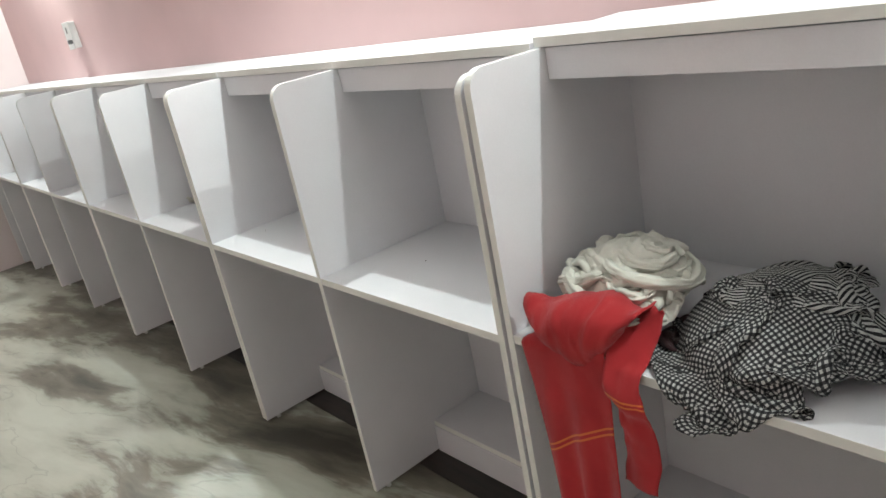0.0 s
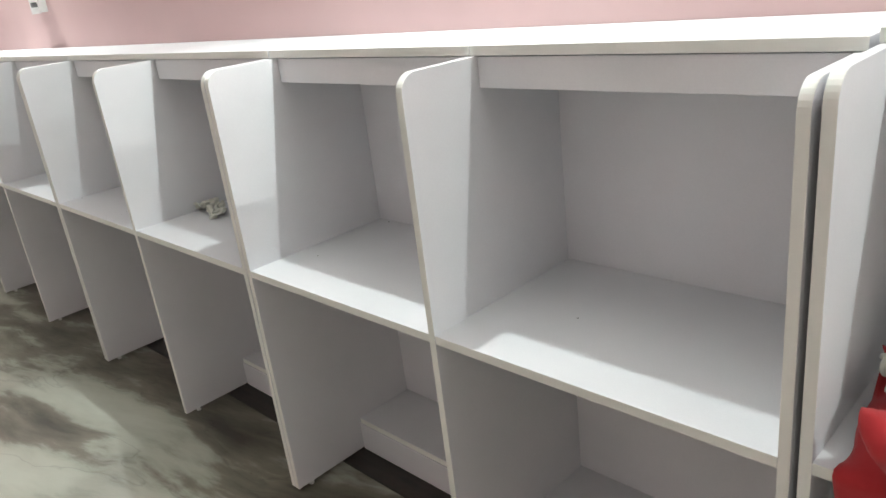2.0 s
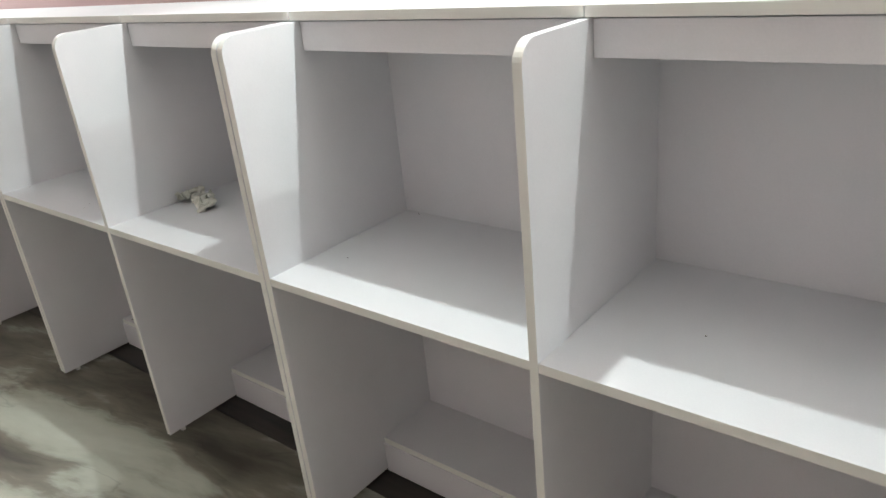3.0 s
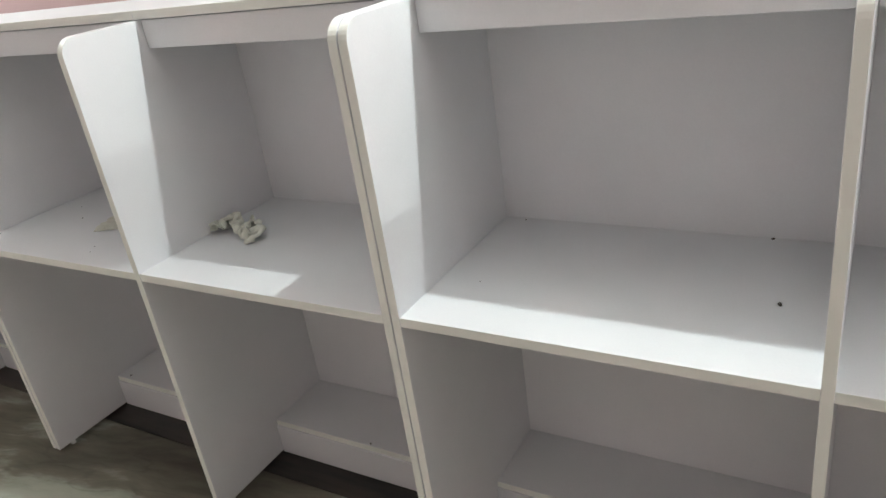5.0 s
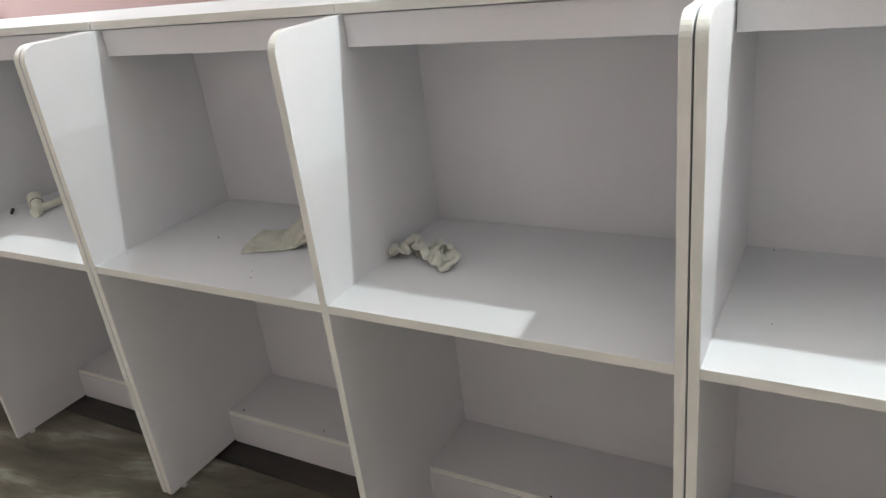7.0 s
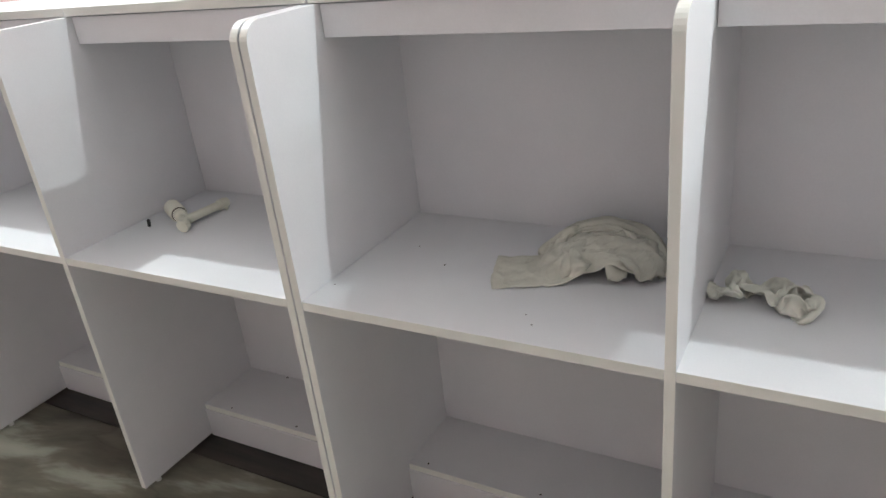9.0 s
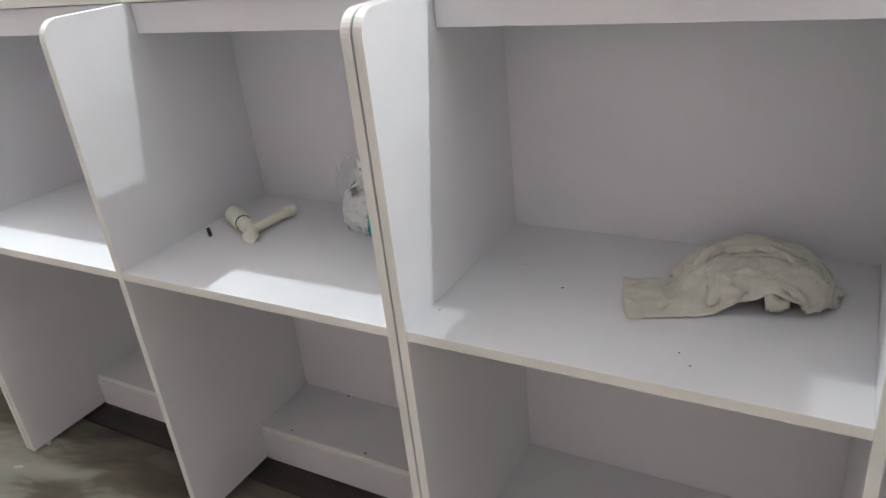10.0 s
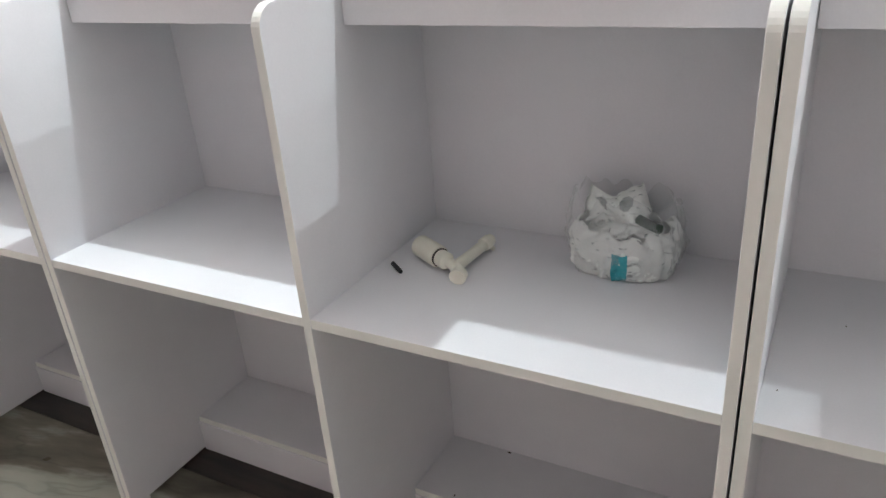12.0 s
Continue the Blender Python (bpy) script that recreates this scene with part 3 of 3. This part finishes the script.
main = hanging(-0.030, 0.220, 0.20, 0.64, 0.0075, 3.0, steps=200)
cloth_mesh("shirt_body", gathered(wrinkled(main, 0.0034, 0.05, 2.0, 0.3), 0.088, 0.55, 0.13, 0.03), 0.0075, RED, shirt, turn=0.36, start=(0.0, 0.056))
over_main = height_of(main, 0.014, TOP)
both_red = lambda x, y: np.maximum(bundle(x, y), over_main(x, y))
sleeve = hanging(0.185, 0.088, 0.085, 0.43, 0.0070, 8.0, base=bundle, z0=0.085, steps=180) - np.array([0.008, 0.0, 0.0])
cloth_mesh("sleeve", gathered(wrinkled(sleeve, 0.0034, 0.07, 5.0, 0.3), 0.205, 0.30, 0.13, 0.02, 0.86), 0.0070, RED_SLEEVE, shirt, turn=-0.12)


def hood():
    """The doubled fold of the shirt that rolls over the edge of the desk."""
    n, m = 56, 40
    P = np.zeros((n, m, 3))
    for i in range(n):
        s = i / (n - 1)
        x = 0.012 + 0.215 * s
        sag = 0.055 * math.sin(math.pi * min(1, s * 1.02)) ** 0.8
        for j in range(m):
            a = -2.2 + 5.9 * j / (m - 1)
            w = noise.noise(Vector((s * 4, j * 0.10, 2.0))) * 0.018 + noise.noise(Vector((s * 9 + j * 0.05, j * 0.10, 7.0))) * 0.004
            r = (0.040 + 0.022 * math.sin(math.pi * s)) * (0.45 + 0.55 * math.sin(math.pi * (0.06 + 0.88 * s)) ** 0.5) + w
            P[i, j] = (x + 0.05 * math.cos(a) * (s - 0.4), 0.012 - r * 1.05 * math.sin(a) + 0.03 * s, TOP + 0.076 - sag * 0.5 + r * 1.15 * math.cos(a) + 0.028 * (s - 0.5))
    return P


cloth_mesh("rolled_fold", wrinkled(bounded(hood()), 0.0040, 0.055, 14.0, 1.3), 0.0055, RED, shirt)
maroon_heap = heap((0.255, 0.150), (0.060, 0.060), (0.20, 0.20), 0.0065, 21.0, steps=110, floor=TOP)
tagged(cloth_mesh("maroon_cloth", maroon_heap, 0.0065, MAROON), "dark maroon cloth crumpled on the desk under a white shirt", "cloth")
pile = lambda x, y: np.maximum(both_red(x, y), lump(0.120, 0.19, 0.15, 0.13, 0.165)(x, y))
white_heap = heap((0.118, 0.160), (0.165, 0.145), (0.60, 0.52), 0.0056, 5.0, wall=bounded, lift=0.20, steps=130, floor=TOP, under=pile, rough=0.055, gravity=0.0005, stiff=0.22)
white = tagged(new("white_shirt"), "crumpled off-white cotton shirt heaped on the red shirt", "shirt")
cloth_mesh("shirt_cloth", wrinkled(white_heap, 0.0085, 0.085, 3.0, 0.45), 0.0056, OFFWHITE, white)
on_white = height_of(white_heap, 0.014, TOP)


def on(f, x, y, up):
    return (x, y, float(f(np.array([x]), np.array([y]))[0]) + up)


for k, (cx, cy, r, a0, a1, thick) in enumerate((
        (0.165, 0.175, 0.085, -2.6, 1.2, 0.013), (0.160, 0.180, 0.050, -2.9, 0.6, 0.012), (0.130, 0.160, 0.125, -2.7, -0.5, 0.014),
        (0.060, 0.130, 0.060, -3.0, -0.6, 0.012), (0.170, 0.200, 0.022, -3.3, 1.0, 0.010), (0.165, 0.115, 0.045, -2.4, 0.4, 0.012))):
    arc = [a0 + (a1 - a0) * i / 6 for i in range(7)]
    roll("cloth_fold", [on(on_white, cx + r * math.cos(a), cy + 0.9 * r * math.sin(a), -0.004 - 0.010 * (i in (0, 6))) for i, a in enumerate(arc)], thick, 3.0 + k, OFFWHITE, white, 6)
scarf_lump = lump(0.415, 0.225, 0.19, 0.20, 0.112)


def scarf_rest(P):
    return over_edge(scarf_lump)(P)


def scarf():
    step, n, m = 0.0062, 104, 104
    u, v = np.meshgrid(np.linspace(-1, 1, n), np.linspace(-1, 1, m), indexing="ij")
    P = np.stack([0.412 + u * 0.20, 0.150 + v * 0.22, TOP + 0.11 + 0 * u], -1)
    P += wander(n, m, 4.0 / n, 31.0) * np.array([0.07, 0.07, 0.08]) + wander(n, m, 8.0 / n, 33.0) * 0.015

    def collide(P):
        dx, dy = (P[..., 0] - 0.412) / 0.210, (P[..., 1] - 0.150) / 0.245
        r = np.sqrt(dx * dx + dy * dy)
        k = 1 - 0.5 * (1 - np.where(r > 1, 1 / np.maximum(r, 1e-6), 1.0))
        P[..., 0], P[..., 1] = 0.412 + (P[..., 0] - 0.412) * k, 0.150 + (P[..., 1] - 0.150) * k
        P[..., 2] = np.maximum(P[..., 2], TOP - 0.026)
        return scarf_rest(P)

    return settle(P, step, collide, steps=150, gravity=0.0005, stiff=0.32), step


scarf_points, scarf_step = scarf()
tagged(cloth_mesh("checked_scarf", wrinkled(scarf_points, 0.0070, 0.055, 8.0, 0.45), scarf_step, CHECK, turn=0.25), "black and white checked cotton scarf crumpled on the desk", "scarf")
tagged(part("black_cable", tube(spline([(0.16, 0.06, TOP + 0.004), (0.22, 0.038, TOP + 0.004), (0.29, 0.030, TOP + 0.004), (0.34, 0.060, TOP + 0.004), (0.29, 0.044, TOP + 0.005), (0.22, 0.053, TOP + 0.004), (0.16, 0.075, TOP + 0.004)], 10), 0.0028, 8), BLACK, smooth=True), "thin black cable looped on the white desk", "cable")


# ---- fourth seat: twisted rag ----
def twisted_rag():
    """A wrung strip of rag lying in a loose knot."""
    step, m = 0.005, 21
    path = spline([(-2.210, 0.168, 0.768), (-2.232, 0.225, 0.785), (-2.236, 0.285, 0.800), (-2.215, 0.335, 0.795), (-2.175, 0.312, 0.795),
                   (-2.150, 0.250, 0.775), (-2.128, 0.205, 0.770), (-2.090, 0.190, 0.778), (-2.070, 0.220, 0.790), (-2.085, 0.258, 0.798), (-2.118, 0.262, 0.795), (-2.140, 0.225, 0.788)], 9)
    n = len(path)
    P, w = np.zeros((n, m, 3)), wander(n, m, 0.16, 71.0)
    for i, p in enumerate(path):
        way = (path[min(i + 1, n - 1)] - path[max(i - 1, 0)]).normalized()
        side = way.cross(Vector((0, 0, 1))).normalized()
        turn = 0.9 * math.sin(i * 0.21) + 0.5 * math.sin(i * 0.07 + 1)
        across = math.cos(turn) * side + abs(math.sin(turn)) * Vector((0, 0, 1))
        for j in range(m):
            P[i, j] = p + across * (0.0036 * (j - m / 2)) + Vector((0, 0, 0.010 * math.sin(j * 1.25 + i * 0.10)))
    P += w * 0.010

    def collide(P):
        P[..., 2] = np.maximum(P[..., 2], DESK_Z + 0.002)
        return P

    P = settle(P, step, collide, steps=14, gravity=0.00025, stiff=0.02)
    return tagged(cloth_mesh("twisted_rag", wrinkled(P, 0.005, 0.12, 2.0), step, OFFWHITE), "twisted strip of beige cotton rag on the white desk", "rag")


twisted_rag()

# ---- fifth seat: large beige cloth ----
rag = tagged(new("beige_cloth"), "large crumpled beige cotton cloth lying on the white desk", "cloth")
core = lambda x, y: lump(-2.450, 0.330, 0.110, 0.085, 0.060)(x, y) - 0.011
base = heap((-2.480, 0.335), (0.155, 0.115), (0.52, 0.44), 0.0060, 12.0, lift=0.07, steps=130, rough=0.040, gravity=0.0007, under=core, stiff=0.20)
cloth_mesh("folded_cloth", wrinkled(base, 0.0120, 0.075, 6.0, 0.7), 0.0060, BEIGE, rag)
mound = height_of(base, 0.013)


def flap(cx, cy, width, depth, turn, seed, step=0.0068, ripple=0.010):
    n, m = int(width / step), int(depth / step)
    u, v = np.meshgrid((np.arange(n) - n / 2) * step, (np.arange(m) - m / 2) * step, indexing="ij")
    c, s = math.cos(turn), math.sin(turn)
    P = np.stack([cx + c * u - s * v, cy + s * u + c * v, np.full_like(u, DESK_Z + 0.13)], -1)
    P += ripple * wander(n, m, 5.0 / n, seed) + 0.35 * ripple * wander(n, m, 14.0 / n, seed + 2)

    def collide(P):
        P[..., 2] = np.maximum(P[..., 2], np.maximum(DESK_Z + 0.003, mound(P[..., 0], P[..., 1])))
        P[..., 1] = np.minimum(P[..., 1], 0.47)
        P[..., 0] = np.minimum(P[..., 0], -2.290)
        return P

    return settle(P, step, collide, steps=120, gravity=0.0009)


cloth_mesh("flat_corner", wrinkled(flap(-2.568, 0.262, 0.215, 0.150, 0.33, 40.0, ripple=0.014), 0.0045, 0.09, 4.0), 0.0068, BEIGE, rag)
cloth_mesh("folded_hem", wrinkled(flap(-2.440, 0.285, 0.20, 0.105, 0.20, 44.0, ripple=0.014), 0.0050, 0.10, 9.0), 0.0068, BEIGE, rag)
cloth_mesh("loose_corner", wrinkled(flap(-2.378, 0.285, 0.105, 0.10, 0.55, 47.0, ripple=0.014), 0.0055, 0.11, 3.0), 0.0068, BEIGE, rag)
for path, thick, seed in (
        ([(-2.600, 0.322, 0.752), (-2.570, 0.350, 0.772), (-2.530, 0.372, 0.796), (-2.465, 0.384, 0.804), (-2.400, 0.376, 0.798), (-2.358, 0.342, 0.776), (-2.340, 0.295, 0.750)], 0.020, 5.0),
        ([(-2.575, 0.300, 0.750), (-2.556, 0.326, 0.778), (-2.540, 0.348, 0.802), (-2.520, 0.378, 0.800)], 0.013, 15.0),
        ([(-2.535, 0.350, 0.796), (-2.490, 0.352, 0.812), (-2.430, 0.348, 0.812), (-2.385, 0.325, 0.794), (-2.360, 0.290, 0.766)], 0.011, 25.0),
        ([(-2.430, 0.378, 0.798), (-2.378, 0.356, 0.784), (-2.345, 0.326, 0.764), (-2.335, 0.360, 0.748)], 0.015, 35.0),
        ([(-2.530, 0.262, 0.776), (-2.470, 0.272, 0.798), (-2.415, 0.290, 0.798), (-2.372, 0.300, 0.776)], 0.008, 45.0)):
    roll("arched_fold", path, thick, seed, BEIGE, rag, 8, 0.8)


# ---- sixth seat: pipe fitting, screw, packet ----
def pipe_fitting():
    root = tagged(new("pipe_fitting"), "cream plastic pipe elbow with a wide cap lying on the desk", "pipe fitting")
    z = DESK_Z + 0.0225
    a, b, c = Vector((-3.660, 0.300, z)), Vector((-3.595, 0.264, z)), Vector((-3.550, 0.240, z - 0.004))
    way = (b - a).normalized()
    part("cap", tube([a, a + 0.003 * way, b - 0.003 * way, b], [0.0195, 0.0225, 0.0225, 0.021], 28), PVC, root, smooth=True)
    part("collar", tube([b, b + 0.002 * way, b + 0.004 * way], [0.019, 0.0195, 0.019], 24), DIRT, root, "dark thread ring", True)
    part("elbow", tube(spline([b + 0.004 * way, b + 0.024 * way, c + Vector((0.012, -0.006, 0)), c + Vector((0.020, -0.030, -0.003))], 5), [0.0175] * 6 + [0.0105] * 6 + [0.0165] * 4, 24), PVC, root, smooth=True)
    e = Vector((-3.541, 0.386, z - 0.007))
    part("spout", tube([c, c + 0.25 * (e - c), c + 0.78 * (e - c), c + 0.80 * (e - c), c + 0.93 * (e - c), e], [0.014, 0.0115, 0.0115, 0.0145, 0.0145, 0.0125], 20), PVC, root, smooth=True)
    part("spout_clip", tube([e + Vector((0.004, -0.016, -0.006)), e + Vector((0.016, -0.020, -0.010))], 0.005, 10), PVC, root)
    return root


pipe_fitting()
screw = tagged(new("wall_plug"), "small black plastic wall plug on the white desk", "wall plug")
for k in range(7):
    way, start = Vector((0.0052, -0.0041, 0.0)), Vector((-3.690, 0.238, DESK_Z + 0.0050))
    part("rib", tube([start + k * way, start + (k + 0.8) * way], [0.0048, 0.0034], 10), BLACK, screw)


def packet():
    """A torn clear bag round a crumpled printed wrapper."""
    root = tagged(new("plastic_packet"), "crumpled clear plastic bag with white and teal printed wrapper", "plastic bag")
    root.location = (-3.262, 0.382, DESK_Z)

    def shell(rx, ry, h, seed, crease, a0=0.0, a1=2 * math.pi, flare=0.0, n=96, m=26, out=0.0, pleat=0.0, top=1.0):
        bm, rows = bmesh.new(), []
        layer = bm.loops.layers.uv.new("UVMap")
        for j in range(m):
            t = top * j / (m - 1)
            row = []
            for i in range(n + 1):
                a = a0 + (a1 - a0) * i / n
                d = Vector((math.cos(a) * 2.2, math.sin(a) * 2.2, t * 2.0 + seed))
                w = noise.noise(d) * 0.6 + abs(noise.noise(d * 2.7)) * 0.5 - abs(noise.noise(d * 5.5)) * 0.25
                bulge = 0.80 + 0.30 * math.sin(math.pi * min(1, 0.18 + 0.75 * t)) + flare * t
                r = bulge + crease * w + out + pleat * abs(math.sin(11 * a + 4 * noise.noise(d)))
                lip = 0.25 * h * noise.noise(Vector((math.cos(a) * 2.6, math.sin(a) * 2.6, seed + 5))) * t
                row.append((bm.verts.new((rx * r * math.cos(a), ry * r * math.sin(a), 0.002 + t * h + lip)), (i / n * 0.6, t * h)))
            rows.append(row)
        for p, q in zip(rows, rows[1:]):
            for i in range(n):
                f = bm.faces.new((p[i][0], p[i + 1][0], q[i + 1][0], q[i][0]))
                for c, (_, uv) in zip(f.loops, (p[i], p[i + 1], q[i + 1], q[i])):
                    c[layer].uv = uv
        return bm

    part("wrapper", shell(0.088, 0.056, 0.092, 1.0, 0.20, pleat=0.09), WRAP, root, smooth=True)
    part("teal_band", shell(0.088, 0.056, 0.092, 1.0, 0.20, -1.62, -1.34, 0.0, 16, 26, 0.035, 0.09, 0.70), TEAL, root, "teal printed band", True)
    dome = lambda x, y: 0.055 + 0.045 * np.sqrt(np.clip(1 - (x / 0.075) ** 2 - (y / 0.048) ** 2, 0, 1))
    inner = heap((0.004, 0.0), (0.084, 0.052), (0.34, 0.26), 0.0055, 61.0, lift=0.07, steps=110, floor=0.050, rough=0.05, gravity=0.0004, under=dome, stiff=0.2)
    cloth_mesh("crumpled_film", wrinkled(inner, 0.007, 0.11, 4.0), 0.0055, WRAP, root, thick=0.0006)
    n, m = 44, 26
    ear = np.zeros((n, m, 3))
    for i in range(n):
        for j in range(m):
            s, t = i / (n - 1), j / (m - 1)
            w = noise.noise_vector(Vector((s * 3, t * 2, 17.0)))
            ear[i, j] = (-0.066 + 0.115 * s - 0.012 * t + 0.010 * w.x, -0.022 + 0.030 * t + 0.012 * math.sin(5 * s + 3 * t) + 0.012 * w.y, 0.100 + 0.012 * s + t * (0.074 - 0.026 * math.sin(3.1 * s) - 0.008 * s) * (0.30 + 0.70 * min(1.0, 2.8 * math.sin(math.pi * s))) + 0.008 * w.z)
    ear = wrinkled(ear, 0.0045, 0.09, 6.0)
    folded = cloth_mesh("folded_top", ear, 0.0045, WRAP, root, thick=0.0006)
    for ci, cj, ri, rj in ((13, 14, 4.5, 5.0), (30, 14, 4.0, 5.5)):
        bm = bmesh.new()
        near = {(i, j): bm.verts.new(Vector(ear[i, j]) + Vector((0, -0.0016, 0.0004))) for i in range(ci - 6, ci + 7) for j in range(cj - 7, cj + 8)}
        for i in range(ci - 6, ci + 6):
            for j in range(cj - 7, cj + 7):
                if ((i + 0.5 - ci) / ri) ** 2 + ((j + 0.5 - cj) / rj) ** 2 < 1:
                    bm.faces.new((near[i, j], near[i + 1, j], near[i + 1, j + 1], near[i, j + 1]))
        bmesh.ops.delete(bm, geom=[v for v in bm.verts if not v.link_faces], context="VERTS")
        part("printed_mark", bm, PRINT, folded, "grey printed oval", True)
    part("clear_bag", shell(0.098, 0.060, 0.150, 9.0, 0.24, flare=0.06), FILM, root, "clear crinkled polythene", True)
    part("dark_content", tube(spline([(0.030, -0.036, 0.122), (0.055, -0.040, 0.114), (0.078, -0.036, 0.104)], 5), [0.004] + [0.009] * 9 + [0.004], 10), LEAF, root, "dark green scrap", True)
    return root


packet()


# ---- grit and scraps ----
def speck(x, y, z, size, seed):
    bm = bmesh.new()
    bmesh.ops.create_icosphere(bm, subdivisions=2, radius=1.0)
    for v in bm.verts:
        k = 1 + 0.5 * noise.noise(v.co * 1.5 + Vector((seed, 0, 0)))
        v.co = Vector((v.co.x * size * 0.75 * k, v.co.y * size * 0.5 * k, max(v.co.z, -0.6) * size * 0.3 * k))
    low = min(v.co.z for v in bm.verts)
    ob = tagged(part("grit_speck", bm, DIRT), "tiny dark crumb of dirt on the white board", "dirt", "dirt crumbs")
    ob.matrix_basis = pose(x, y, z - low, 0, 0, seed * 53)


for k, (x, y, z, size) in enumerate((
        (-0.946, 0.474, DESK_Z, 0.0055), (-0.903, 0.221, DESK_Z, 0.0075), (-0.599, 0.220, DESK_Z, 0.0030), (-1.44, 0.17, DESK_Z, 0.0022),
        (-2.778, 0.230, DESK_Z, 0.0040), (-2.537, 0.091, DESK_Z, 0.0024), (-2.514, 0.061, DESK_Z, 0.0024), (-2.960, 0.085, DESK_Z, 0.0022), (-2.88, 0.30, DESK_Z, 0.0022),
        (-3.558, 0.474, 0.122, 0.0055), (-3.369, 0.283, 0.122, 0.0050), (-2.931, 0.286, 0.122, 0.0050), (-1.914, 0.277, 0.122, 0.0050), (-2.62, 0.290, 0.122, 0.0045), (-3.62, 0.284, 0.122, 0.004), (-1.47, 0.470, DESK_Z, 0.003))):
    speck(x, y, z, size, k + 1.0)
scrap = box(-0.014, 0.014, -0.006, 0.006, 0.0, 0.003, 0.001)
tagged(part("paper_scrap", scrap, PLASTIC), "small white scrap of plastic on the floor", "scrap").matrix_basis = pose(-4.436, -0.06, 0.0, 0, 0, 25)
